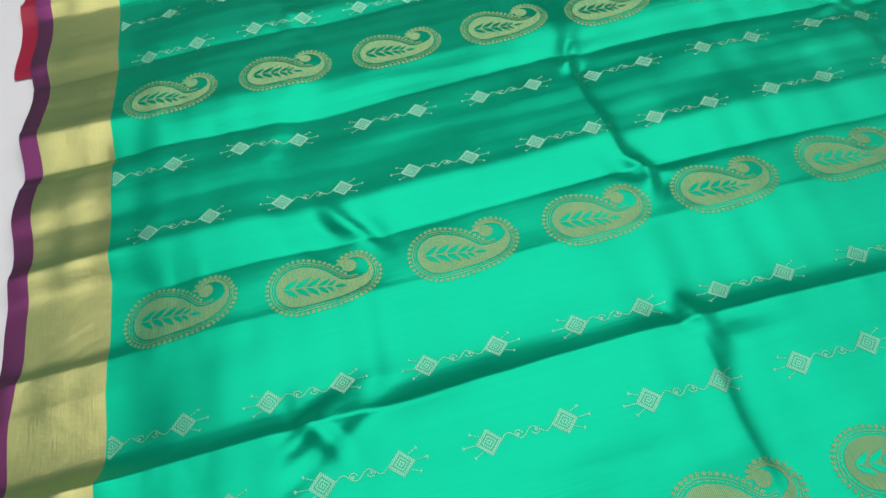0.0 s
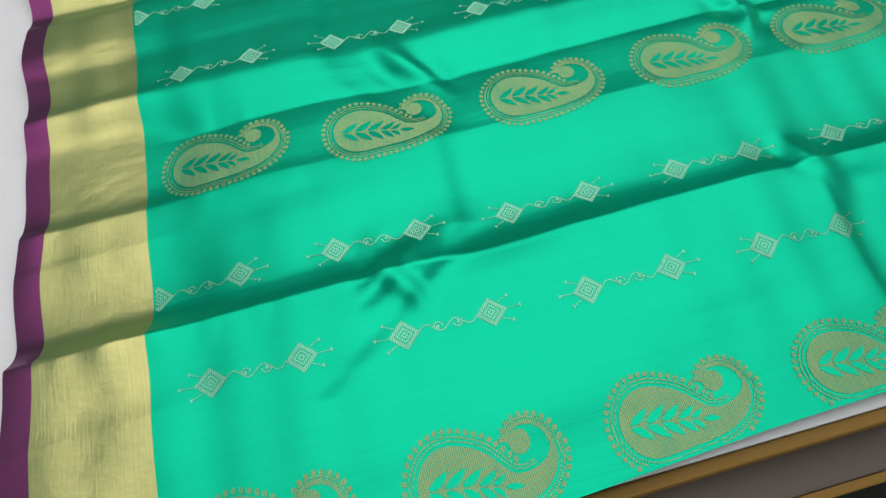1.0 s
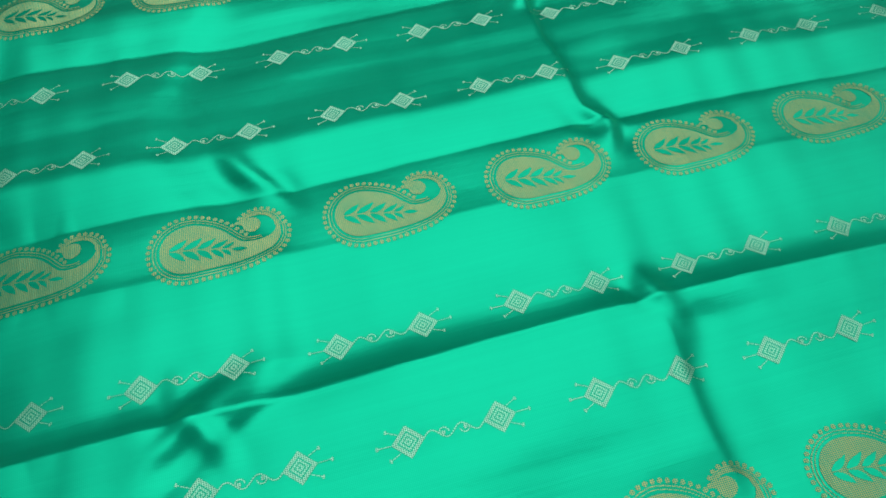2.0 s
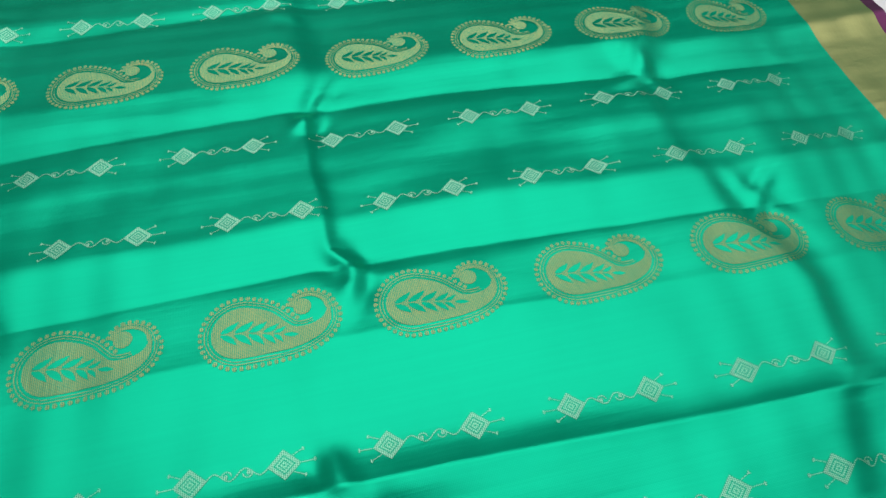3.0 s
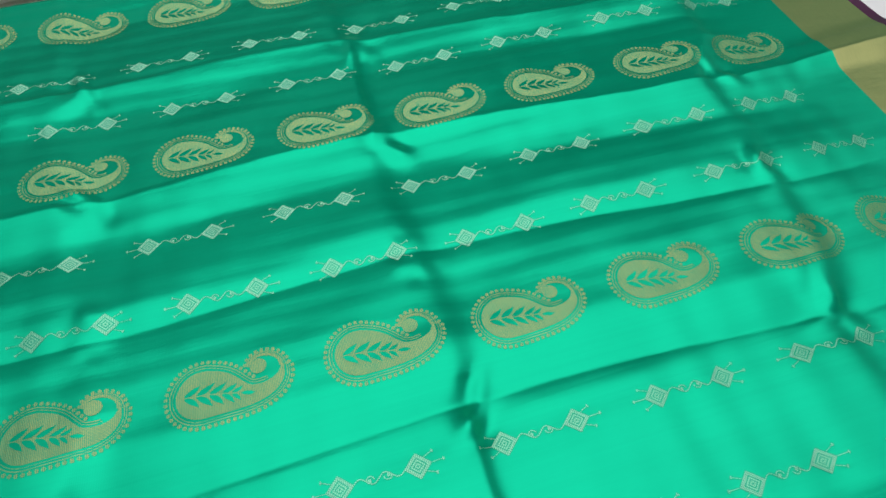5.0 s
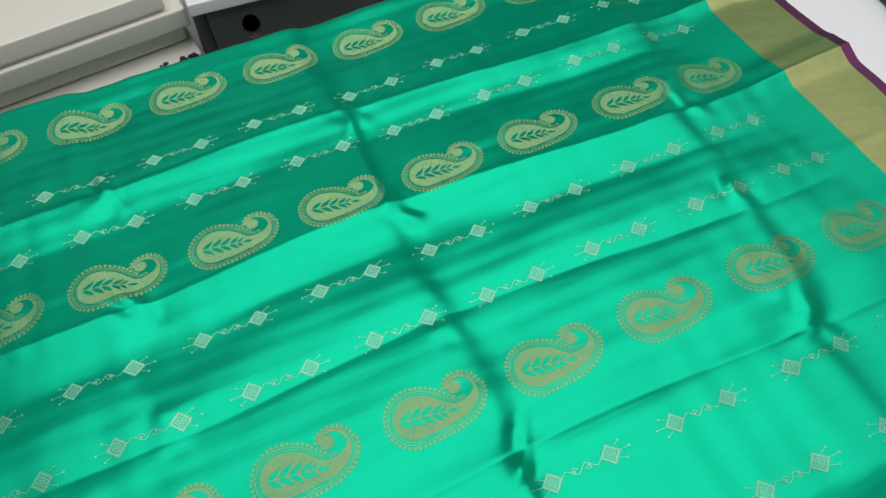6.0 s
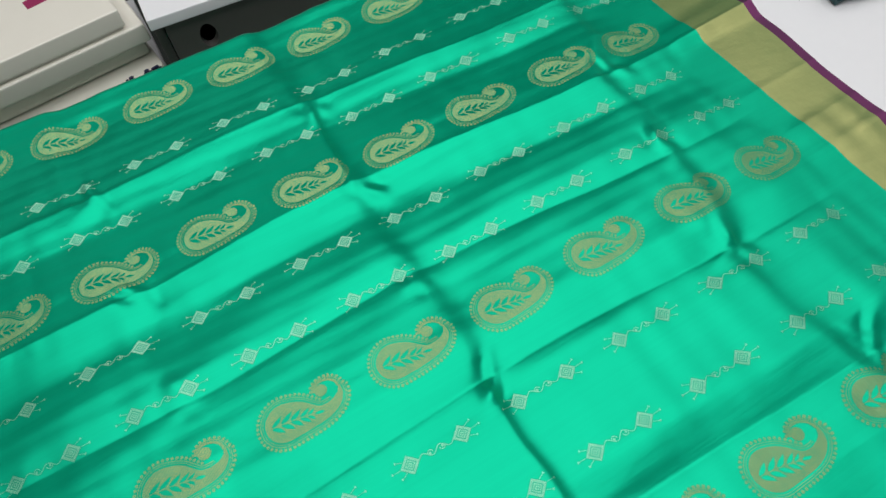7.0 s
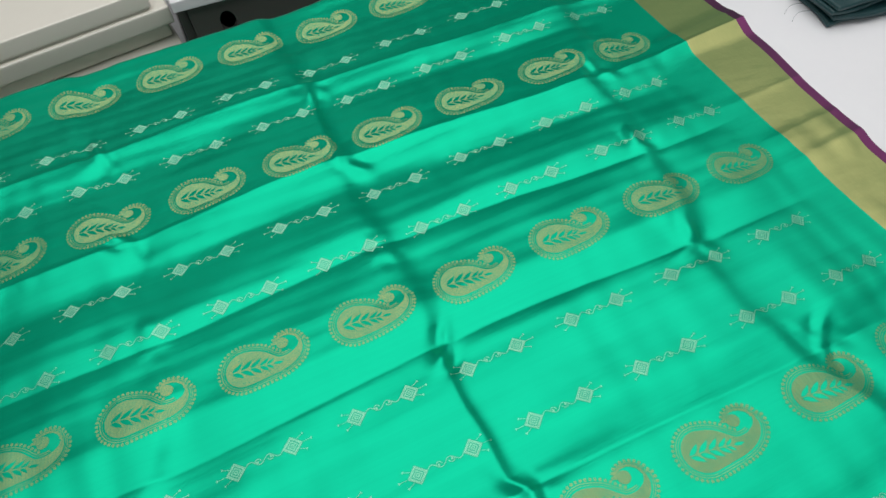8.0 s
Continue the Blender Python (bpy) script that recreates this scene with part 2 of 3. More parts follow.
# lengthwise folds: where they cross the length (v) and how far across (u)
MID_FOLD = ((-.09, -.03, .00, .12, .135, .155, .23, .31, .335, .45, .52, .63, .77, .90), (.466, .467, .478, .500, .500, .486, .482, .481, .496, .495, .484, .479, .487, .480))
LEFT_FOLD = ((-.10, -.03, .00, .08, .15, .19, .25, .31, .38, .46, .53, .61, .69, .77, .90), (.105, .198, .221, .224, .165, .150, .160, .186, .220, .214, .190, .192, .176, .168, .177))
RIGHT_FOLD = ((-.10, -.04, -.02, .05, .09, .14, .21, .29, .32, .38, .43, .52, .60, .67, .90), (.790, .814, .833, .846, .834, .812, .799, .801, .822, .838, .844, .862, .846, .900, .900))


def falling(d, soft, reach):
    """A crisp edge, then a steep fall towards growing u that flattens out and slowly comes up again."""
    p = soft * np.logaddexp(0, d / soft)
    return -(1 - np.exp(-p / reach)) * np.exp(-p / (4.5 * reach)) + 0.10 * np.exp(-0.5 * (d / (2 * reach)) ** 2)


def height(u, v):
    """Height of the cloth over its mean plane."""
    u, v = np.asarray(u, float), np.asarray(v, float)
    wander = 0.006 * soft_noise(u, v * 0 + 1.0, 0.16, 1, 3) + 0.003 * np.sin(u * 9.0 + 6 * v)
    amp = 1.0 + 0.13 * soft_noise(u, v, 0.13, 0.2, 5)
    amp = amp + 1.1 * (1 - step(u, -0.03, 0.08)) + 0.9 * step(u, 0.95, 1.03)
    h = np.interp(v - wander, SW_V, SW_H) * amp
    # lengthwise pressed fold down the middle: sharp in every second panel, soft in the others
    mid = np.interp(v, *MID_FOLD) + 0.0012 * np.sin(v * 70.0)
    sharp = step(v, 0.125, 0.15) * (1 - step(v, 0.292, 0.315)) + step(v, 0.592, 0.615) * (1 - step(v, 0.75, 0.78)) + 0.55 * (1 - step(v, -0.05, -0.03))
    h = h + 0.0130 * sharp * falling(u - mid + 0.002, 0.0014, 0.0100)
    h = h + 0.0140 * (1 - 0.95 * np.minimum(sharp, 1)) * (0.25 + 0.75 * step(v, 0.10, 0.32)) * falling(u - mid + 0.008, 0.0050, 0.0150)
    # quarter folds, softer, running zigzag from one cross fold to the next
    h = h + 0.0120 * (0.7 + 0.3 * np.sin(v * 20.0 + 2.0)) * (0.45 + 0.55 * step(v, -0.05, -0.02)) * falling(u - np.interp(v, *LEFT_FOLD) + 0.008, 0.0045, 0.0150)
    h = h + (0.0115 + 0.0030 * np.sin(v * 23.0)) * falling(u - np.interp(v, *RIGHT_FOLD) + 0.010, 0.0040, 0.0160)
    # the right side falls away towards its border
    h = h - 0.0095 * step(u, 0.865, 0.98) - 0.0085 * (1 - step(u, 0.005, 0.115)) * (0.6 + 0.4 * np.sin(v * 13.0 + 0.6))
    # puckers where folds cross: short narrow ridges fanning out
    rng = np.random.RandomState(21)
    for cu, cv, size in ((0.490, 0.306, 1.0), (0.500, 0.138, 1.1), (0.484, 0.602, 1.0), (0.490, 0.767, 0.9), (0.215, 0.148, 1.2), (0.20, 0.602, 1.0), (0.19, 0.768, 1.0),
                         (0.80, 0.306, 1.1), (0.835, 0.138, 1.1), (0.155, -0.028, 1.2), (0.47, -0.028, 1.0), (0.825, 0.457, 0.7), (0.86, 0.602, 0.8), (0.48, 0.457, 0.7), (0.20, 0.457, 0.6)):
        for k in range(4):
            ang = rng.uniform(0.5, 2.6) + (math.pi if k % 2 else 0)
            ln, wd, dp = size * rng.uniform(0.010, 0.017), rng.uniform(0.0045, 0.0085), size * rng.uniform(0.0012, 0.0026)
            du, dv = u - cu - 0.016 * math.cos(ang), v - cv - 0.016 * math.sin(ang)
            a, b = du * math.cos(ang) + dv * math.sin(ang), -du * math.sin(ang) + dv * math.cos(ang)
            b = b + 6.0 * a * a
            h = h + dp * bump1(a, ln) * (bump1(b, wd) - 0.7 * bump1(b - 2.2 * wd, wd))
    h = h + 0.0009 * soft_noise(u, v, 0.06, 0.03, 8) + 0.00022 * soft_noise(u, v, 0.09, 0.006, 11) + 0.00045 * soft_noise(u, v, 0.012, 0.09, 17)
    # the stiff borders break into facets at creases of their own
    lead = 1 - step(u, -0.012, 0.05)
    for cv, k in ((-0.080, 0.7), (-0.030, 1.0), (0.050, 0.7), (0.083, 1.0), (0.136, 1.2), (0.186, 0.8), (0.298, 1.2), (0.368, 0.6), (0.446, 1.2), (0.53, 0.8), (0.60, 1.0)):
        h = h + 0.0050 * k * lead * falling(v - cv - 0.06 * u, 0.0010, 0.0150)
    tail = step(u, 0.95, 1.03)
    for cv, k in ((0.06, 0.8), (0.137, 1.0), (0.225, 0.7), (0.305, 1.2), (0.395, 0.9), (0.470, 1.3), (0.55, 0.6), (0.628, 1.3), (0.70, 0.7), (0.77, 1.0)):
        h = h + 0.0052 * k * tail * falling(v - cv - 0.04 * (u - 1.02), 0.0010, 0.0160)
    # small teeth along the pressed folds
    for cv, k in ((-0.028, 1.0), (0.0735, 0.5), (0.137, 1.0), (0.305, 1.0), (0.457, 0.7), (0.601, 0.8), (0.767, 0.8)):
        h = h + 0.0007 * k * bump1(v - wander - cv, 0.011) * np.maximum(soft_noise(u, v, 0.010, 0.03, 31), 0) * step(soft_noise(u, v, 0.09, 0.3, 33), -0.1, 0.7)
    # lies down towards the near edge
    near = step(v, V_NEAR, V_NEAR + 0.07)
    h = h * near + (1 - near) * (TABLE_Z + 0.016)
    return TABLE_Z + 0.005 + 0.0015 * np.logaddexp(0, (h - TABLE_Z - 0.005) / 0.0015)


def edge_shift(u, v):
    """The selvages wander a little."""
    left = step(-u, -0.02, 0.09)
    right = step(u, 0.98, 1.12)
    wl = -0.002 * np.sin(v * 26 + 0.5) - 0.002 * np.sin(v * 55) - 0.010 * step(v, 0.25, 0.6)
    wr = 0.0012 * np.sin(v * 24 + 1) + 0.001 * np.sin(v * 50) + 0.022 * step(v, 0.22, 0.66)
    return u + left * wl + right * wr + 0.010 * step(u, 0.70, 0.80) * (1 - step(u, 0.88, 1.0))


BEND, R_BEND = 0.950, 0.012


def place(u, v, lift=0.0):
    """World position of a point of the cloth; past the far edge it hangs down."""
    u, v = np.asarray(u, float), np.asarray(v, float)
    h = height(u, np.minimum(v, BEND + 0.01)) + lift
    x = edge_shift(u, v)
    over = np.maximum(v - BEND, 0)
    a = np.minimum(over / R_BEND, math.pi / 2)
    down = np.maximum(over - R_BEND * math.pi / 2, 0)
    sag = 0.009 * (1 - step(u, 0.10, 0.38)) * (1 - step(v, V_NEAR, V_NEAR + 0.08))
    sag = sag - 0.007 * step(u, 0.2, 0.65) * (1 - step(v, V_NEAR, V_NEAR + 0.08))
    y = np.minimum(v, BEND) - sag + (R_BEND + lift) * np.sin(a) + 0.004 * np.sin(u * 22) * step(down, 0, 0.1)
    z = h - R_BEND * (1 - np.cos(a)) - down
    return np.stack([x, y, z], -1)


def sheet(name, us, vs, mat, lift=0.0):
    U, V = np.meshgrid(us, vs)
    co = place(U, V, lift).reshape(-1, 3)
    nu, nv = len(us), len(vs)
    i = np.arange(nu * nv).reshape(nv, nu)
    faces = np.stack([i[:-1, :-1], i[:-1, 1:], i[1:, 1:], i[1:, :-1]], -1).reshape(-1, 4)
    me = bpy.data.meshes.new(name)
    me.vertices.add(len(co))
    me.vertices.foreach_set("co", co.ravel())
    me.loops.add(faces.size)
    me.loops.foreach_set("vertex_index", faces.ravel().astype(np.int32))
    me.polygons.add(len(faces))
    me.polygons.foreach_set("loop_start", (np.arange(len(faces)) * 4).astype(np.int32))
    me.polygons.foreach_set("use_smooth", np.ones(len(faces), bool))
    me.materials.append(mat)
    me.update(calc_edges=True)
    return me


VS = np.concatenate([np.arange(V_NEAR, BEND, 0.0016), np.arange(BEND, BEND + 0.03, 0.0022), np.linspace(BEND + 0.03, BEND + 0.42, 60)])
saree = tagged(new("saree"), "emerald green silk saree with gold borders, creased, spread on white table", "saree")
body = part("silk_field", sheet("silk_field", np.linspace(U_IN, R_IN, 720), VS, SILK), saree, "emerald green satin silk field")
for a, b in ((U_OUT, U_IN), (R_IN, R_OUT)):
    part("gold_border", sheet("gold_border", np.linspace(a, b, 34), VS, GOLD_BORDER), saree, "gold zari tissue border")
for a, b in ((U_EDGE, U_OUT), (R_OUT, R_EDGE)):
    part("selvage", sheet("selvage", np.linspace(a, b, 10), VS, SELVAGE), saree, "purple silk selvage strip")
part("under_selvage", sheet("under_selvage", np.linspace(U_EDGE - 0.0015, U_EDGE + 0.02, 10), np.arange(V_NEAR + 0.003, BEND, 0.004), SELVAGE, -0.0035), saree, "dark purple edge of the layer below")
part("under_fold", sheet("under_fold", np.linspace(U_EDGE - 0.021, U_EDGE + 0.02, 10), np.arange(0.475, 0.80, 0.004), CRIMSON, -0.0042), saree, "crimson silk fold showing below the selvage")


# ---- woven motifs, laid in the cloth's surface ----
def spine(points, n=64):
    """Smooth curve (x, y, radius) through a few points."""
    p = np.array(points, float)
    t = np.arange(len(p))
    tt = np.linspace(0, len(p) - 1, n)
    out = []
    for q in tt:
        i = min(int(q), len(p) - 2)
        f = q - i
        p0, p1, p2, p3 = p[max(i - 1, 0)], p[i], p[i + 1], p[min(i + 2, len(p) - 1)]
        out.append(0.5 * (2 * p1 + (p2 - p0) * f + (2 * p0 - 5 * p1 + 4 * p2 - p3) * f * f + (3 * p1 - p0 - 3 * p2 + p3) * f ** 3))
    return np.array(out)


def normals(c):
    d = np.gradient(c[:, :2], axis=0)
    d /= np.linalg.norm(d, axis=1)[:, None] + 1e-9
    return np.stack([-d[:, 1], d[:, 0]], 1)


class Flat:
    """Collects flat faces in millimetres."""

    def __init__(self):
        self.v, self.f, self.m = [], [], []

    def add(self, pts, faces, mat=0):
        o = len(self.v)
        self.v += [tuple(p) for p in pts]
        for f in faces:
            f = [o + i for i in f]
            p = [self.v[i] for i in f]
            turn = sum(a[0] * b[1] - b[0] * a[1] for a, b in zip(p, p[1:] + p[:1]))
            self.f.append(tuple(f if turn > 0 else f[::-1]))
            self.m.append(mat)
        return o

    def join(self, f, mat):
        """A face between points that are there already."""
        p = [self.v[i] for i in f]
        turn = sum(a[0] * b[1] - b[0] * a[1] for a, b in zip(p, p[1:] + p[:1]))
        self.f.append(tuple(f if turn > 0 else f[::-1]))
        self.m.append(mat)

    def ribbon(self, line, width):
        line = np.asarray(line, float)
        n = normals(line)
        m = len(line)
        w = np.broadcast_to(np.asarray(width, float), (m,))[:, None] / 2
        return self.add(np.concatenate([line + n * w, line - n * w]), [(i, m + i, m + i + 1, i + 1) for i in range(m - 1)])

    def dot(self, c, rx, ry=None, ang=0.0, n=8):
        ry = ry or rx
        pts = []
        for k in range(n):
            a = 2 * math.pi * k / n
            x, y = rx * math.cos(a), ry * math.sin(a)
            pts.append((c[0] + x * math.cos(ang) - y * math.sin(ang), c[1] + x * math.sin(ang) + y * math.cos(ang)))
        self.add(pts, [tuple(range(n))])

    def disc(self, c, r, rings=3, n=14):
        pts = [c]
        faces = []
        for j in range(1, rings + 1):
            for k in range(n):
                a = 2 * math.pi * k / n
                pts.append((c[0] + r * j / rings * math.cos(a), c[1] + r * j / rings * math.sin(a)))
        for k in range(n):
            faces.append((0, 1 + k, 1 + (k + 1) % n))
            for j in range(rings - 1):
                a, b = 1 + j * n, 1 + (j + 1) * n
                faces.append((a + k, b + k, b + (k + 1) % n, a + (k + 1) % n))
        self.add(pts, faces)

    def laid(self, name, cu, cv, lift, mat):
        p = np.array(self.v) / 1000.0
        inside = (cu + p[:, 0] > U_IN + 0.001) & (cu + p[:, 0] < R_IN - 0.001) & (cv + p[:, 1] > V_NEAR + 0.001)
        kept = [k for k, f in enumerate(self.f) if all(inside[i] for i in f)]
        co = place(cu + p[:, 0], cv + p[:, 1], lift)
        me = mesh_from(name, co.tolist(), [self.f[k] for k in kept], mat, True)
        if any(self.m):
            me.materials.append(SILK)
            me.polygons.foreach_set("material_index", [self.m[k] for k in kept])
        return me


def paisley_flat():
    gold, leaf = Flat(), Flat()
    sp = spine([(-19.5, 0, 20.5), (-9, -2.0, 18.4), (2, -6.5, 13.6), (12.5, -10.2, 9.4), (24, -10.6, 7.0), (34.5, -7, 5.2), (41.5, -0.5, 3.0), (44, 8, 1.0)], 48)
    nn = normals(sp)
    tg = np.stack([nn[:, 1], -nn[:, 0]], 1)
    dr = np.clip(np.gradient(sp[:, 2]) / np.linalg.norm(np.gradient(sp[:, :2], axis=0), axis=1), -0.8, 0.8)[:, None]
    up = -dr * tg + np.sqrt(1 - dr ** 2) * nn      # where the widening circles touch their envelope
    dn = -dr * tg - np.sqrt(1 - dr ** 2) * nn
    m = 9
    # filled body: strips across the spine, and a round end
    pts = [sp[i, :2] + sp[i, 2] * (dn[i] + (up[i] - dn[i]) * k / (m - 1)) for i in range(len(sp)) for k in range(m)]
    wedge = [sp[0, :2] + sp[0, 2] * (dn[0] * max(0, 4 - k) + up[0] * max(0, k - 4)) / 4 for k in range(m)]
    gold.add(wedge + pts[:m], [(k, k + 1, m + k + 1, m + k) for k in range(m - 1)])
    gold.add(pts, [(i * m + k, i * m + k + 1, (i + 1) * m + k + 1, (i + 1) * m + k) for i in range(len(sp) - 1) for k in range(m - 1)])
    a0 = math.atan2(up[0][1], up[0][0])
    a1 = math.atan2(dn[0][1], dn[0][0]) % (2 * math.pi)
    sweep = (a1 - a0) % (2 * math.pi)
    ring = [[sp[0, :2] + sp[0, 2] * j / 6 * np.array([math.cos(a0 + sweep * k / 16), math.sin(a0 + sweep * k / 16)]) for k in range(17)] for j in range(7)]
    gold.add([q for r in ring for q in r], [(j * 17 + k, j * 17 + k + 1, (j + 1) * 17 + k + 1, (j + 1) * 17 + k) for j in range(6) for k in range(16)])
    # rolled tip
    gold.disc((25.0, 12.2), 6.6)
    curl = spine([(43, 8, 0), (41.2, 14.5, 0), (35.5, 19.5, 0), (27.5, 21.3, 0), (20.5, 19, 0), (17.2, 13.5, 0)], 26)

    # outlines at growing distance: near side and roll, then far side up to the neck
    gold.ribbon(curl[:, :2], np.interp(np.arange(26), [0, 10, 25], [2.6, 2.0, 3.0]))

    def contour(o_body, o_tip, top_end=34):
        off = np.interp(np.arange(48), [0, 22, 47], [o_body, o_body * 0.9, o_tip])
        low = sp[::-1, :2] + (dn * (sp[:, 2] + off)[:, None])[::-1]
        cap = [sp[0, :2] + (sp[0, 2] + o_body) * np.array([math.cos(a0 + sweep * (1 - k / 20)), math.sin(a0 + sweep * (1 - k / 20))]) for k in range(1, 20)]
        top = (sp[:, :2] + up * (sp[:, 2] + off)[:, None])[:top_end]
        roll = curl[:, :2] - normals(curl) * np.interp(np.arange(26), [0, 25], [o_tip, o_tip * 0.45])[:, None]
        return np.concatenate([roll[::-1], low[1:], np.array(cap), top])

    for o, w in ((2.4, 0.55), (4.6, 0.85)):
        gold.ribbon(contour(o, o * 0.8), w)
    ring = contour(7.7, 6.3, 24)
    seg = np.concatenate([[0], np.cumsum(np.linalg.norm(np.diff(ring, axis=0), axis=1))])
    for s in np.arange(1.0, seg[-1], 4.7):
        p = (np.interp(s, seg, ring[:, 0]), np.interp(s, seg, ring[:, 1]))
        q = (np.interp(s + 0.5, seg, ring[:, 0]), np.interp(s + 0.5, seg, ring[:, 1]))
        gold.dot(p, 1.65, 1.75, math.atan2(q[1] - p[1], q[0] - p[0]))
    # green spray left free in the gold, the veins between staying gold
    stem = np.stack([np.linspace(-37, 9, 20), np.linspace(1.5, -7.0, 20) + 1.0 * np.sin(np.linspace(0, 3, 20))], 1)
    for s, ln in ((1, 14.5), (5, 15.5), (9, 14.5), (13, 12.5), (16, 9.5)):
        base = stem[s]
        along = math.atan2(*(stem[s + 1] - stem[s])[::-1])
        for side in (1, -1):
            ang = along + side * 0.62
            d, n = np.array([math.cos(ang), math.sin(ang)]), np.array([-math.sin(ang), math.cos(ang)])
            t = np.linspace(0, 1, 8)
            mid = base + np.outer(t * ln + 1.6, d) + np.outer(-side * 1.8 * np.sin(t * 3.1), n) * 0.5
            leaf.ribbon(mid, ln * 0.33 * np.sin(np.pi * np.clip(t, 0.03, 0.98) ** 0.8) ** 0.9)
    leaf.ribbon(np.stack([np.linspace(10, 20.5, 8), np.linspace(-7.4, -9.8, 8)], 1), 3.6 * np.sin(np.pi * np.linspace(0.05, 0.97, 8)))
    return gold, leaf


def diamond_flat():
    """The scroll between two diamonds, and the diamonds with their prongs."""
    s, left, right = Flat(), Flat(), Flat()
    gap = 58.0

    radii = (0.9, 2.7, 3.7, 5.5, 6.6, 10.0)
    sides = 4

    def ring(cx, r):
        """Points round a rhomb, starting at its right corner."""
        out = []
        for k in range(4):
            a, b = [(math.cos(x), math.sin(x)) for x in (k * math.pi / 2, (k + 1) * math.pi / 2)]
            out += [(cx + 1.05 * r * (a[0] + (b[0] - a[0]) * i / sides), r * (a[1] + (b[1] - a[1]) * i / sides)) for i in range(sides)]
        return out

    n = 4 * sides
    for one, cx, m in ((left, 0.0, -1), (right, gap, 1)):
        # woven rhombic bands with bands of the silk left between them
        one.add([p for r in radii for p in ring(cx, r)], [])
        one.v.append((cx, 0.0))
        for k in range(n):
            one.join((len(one.v) - 1, k, (k + 1) % n), 1)
            for j in range(len(radii) - 1):
                one.join((j * n + k, (j + 1) * n + k, (j + 1) * n + (k + 1) % n, j * n + (k + 1) % n), j % 2)
        # three prongs ending in beads
        rim = (len(radii) - 1) * n
        for dx0, dy0, dx1, dy1, at in ((11.3, 0.0, 20.2, 0.2, 0), (6.3, 5.7, 13.2, 8.8, 2), (6.3, -5.7, 13.2, -8.8, -2)):
            f = np.array([0, 0.3, 0.6, 0.78, 0.86, 0.93, 0.98, 1.0])
            line = np.stack([cx + m * (dx0 + (dx1 - dx0) * f), dy0 + (dy1 - dy0) * f], 1)
            o = one.ribbon(line, [0.6, 0.55, 0.55, 0.6, 2.2, 2.7, 1.9, 0.5])
            corner = (at if m > 0 else n // 2 - at) % n
            one.join((rim + corner, o, o + len(f)), 0)
    wave = np.array([(10 + 38 * f, 3.0 * math.sin(f * 4 * math.pi)) for f in np.linspace(0, 1, 40)])
    s.ribbon(wave, 0.8)
    for cx, sg in ((22.0, 1), (36.0, -1)):
        t = np.linspace(0, 5.2, 18)
        s.ribbon(np.stack([cx + sg * (3.6 - 0.45 * t) * np.cos(t), sg * (3.6 - 0.45 * t) * np.sin(t)], 1), 0.8)
        s.dot((cx, 0), 1.3)
    return s, left, right


PAISLEY, SPRAY = paisley_flat()
SCROLL, DIAMOND_A, DIAMOND_B = diamond_flat()
for v in (-0.163, 0.097, 0.374, 0.640, 0.897):
    for c in range(8):
        cu = 0.0565 + PITCH * c
        pv = v + (0.009 if c == 0 and 0 < v < 0.2 else 0.0)
        motif = part("paisley_motif", PAISLEY.laid("paisley_motif", cu, pv, 0.0004, GOLD_MOTIF), saree, "gold thread paisley with dotted outline")
        part("leaf_spray", SPRAY.laid("leaf_spray", cu, pv, 0.0007, SILK), motif, "green silk leaf spray")
# rows of diamonds: place along the length, first one across, tilt and where it starts, stretch across
for v, u0, tilt, pivot, stretch in ((-0.071, 0.033, -0.0155, 0.10, 0.987), (0.0, 0.0, -0.011, 0.28, 1.0), (0.194, 0.033, -0.003, 0.40, 1.0), (0.274, 0.0, -0.002, 0.40, 1.0),
                                    (0.466, 0.031, 0.014, 0.54, 1.0), (0.542, -0.001, 0.024, 0.46, 1.0), (0.724, 0.029, 0.022, 0.50, 1.0), (0.792, -0.002, 0.034, 0.22, 1.0)):
    for c in range(8):
        cu = u0 + PITCH * c * stretch
        cv = v + tilt * (cu + 0.029 - pivot)
        motif = part("scroll_motif", SCROLL.laid("scroll_motif", cu, cv, 0.0004, SILVER_MOTIF), saree, "silver thread scroll between two diamonds")
        for one in (DIAMOND_A, DIAMOND_B):
            part("diamond", one.laid("diamond", cu, cv, 0.0004, SILVER_MOTIF), motif)

# ---- things beyond the table ----
STACK = pose(0.312, 1.132, 0, 0, 0, 7)      # right front corner of the stack of boxes


def saree_box(top, high, inset, lid, soft):
    """A flat lidded box; its front right corner sits at the stack's corner."""
    bx = tagged(new("saree_box"), "flat ivory cardboard box lying in a stack", "box", group="stacked boxes")
    bx.matrix_world = STACK @ pose(inset[0], inset[1], top - high)
    part("base", block("base", (-0.36, 0.004, 0), (-0.004, 0.256, high - 0.006), BOXSHADE, 0.003), bx, "ivory box base, coloured darker for shade")
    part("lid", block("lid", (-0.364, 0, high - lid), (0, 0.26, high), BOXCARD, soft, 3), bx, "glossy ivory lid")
    return bx


saree_box(-0.002, 0.036, (0.0, 0.0), 0.031, 0.0035)
saree_box(-0.0385, 0.036, (0.026, -0.004), 0.034, 0.005)
saree_box(-0.075, 0.036, (0.016, 0.018), 0.034, 0.006)
saree_box(-0.1115, 0.040, (0.022, -0.020), 0.012, 0.003)
saree_box(-0.152, 0.040, (0.018, 0.0), 0.030, 0.004)
mark = tagged(new("printed_mark", block("printed_mark", (-0.02, -0.012, 0), (0.02, 0.012, 0.0006), MAROON, 0.0002, 1)), "small maroon printed mark on the box lid", "label")
mark.matrix_world = pose(0.205, 1.232, -0.0018, 0, 0, 12)

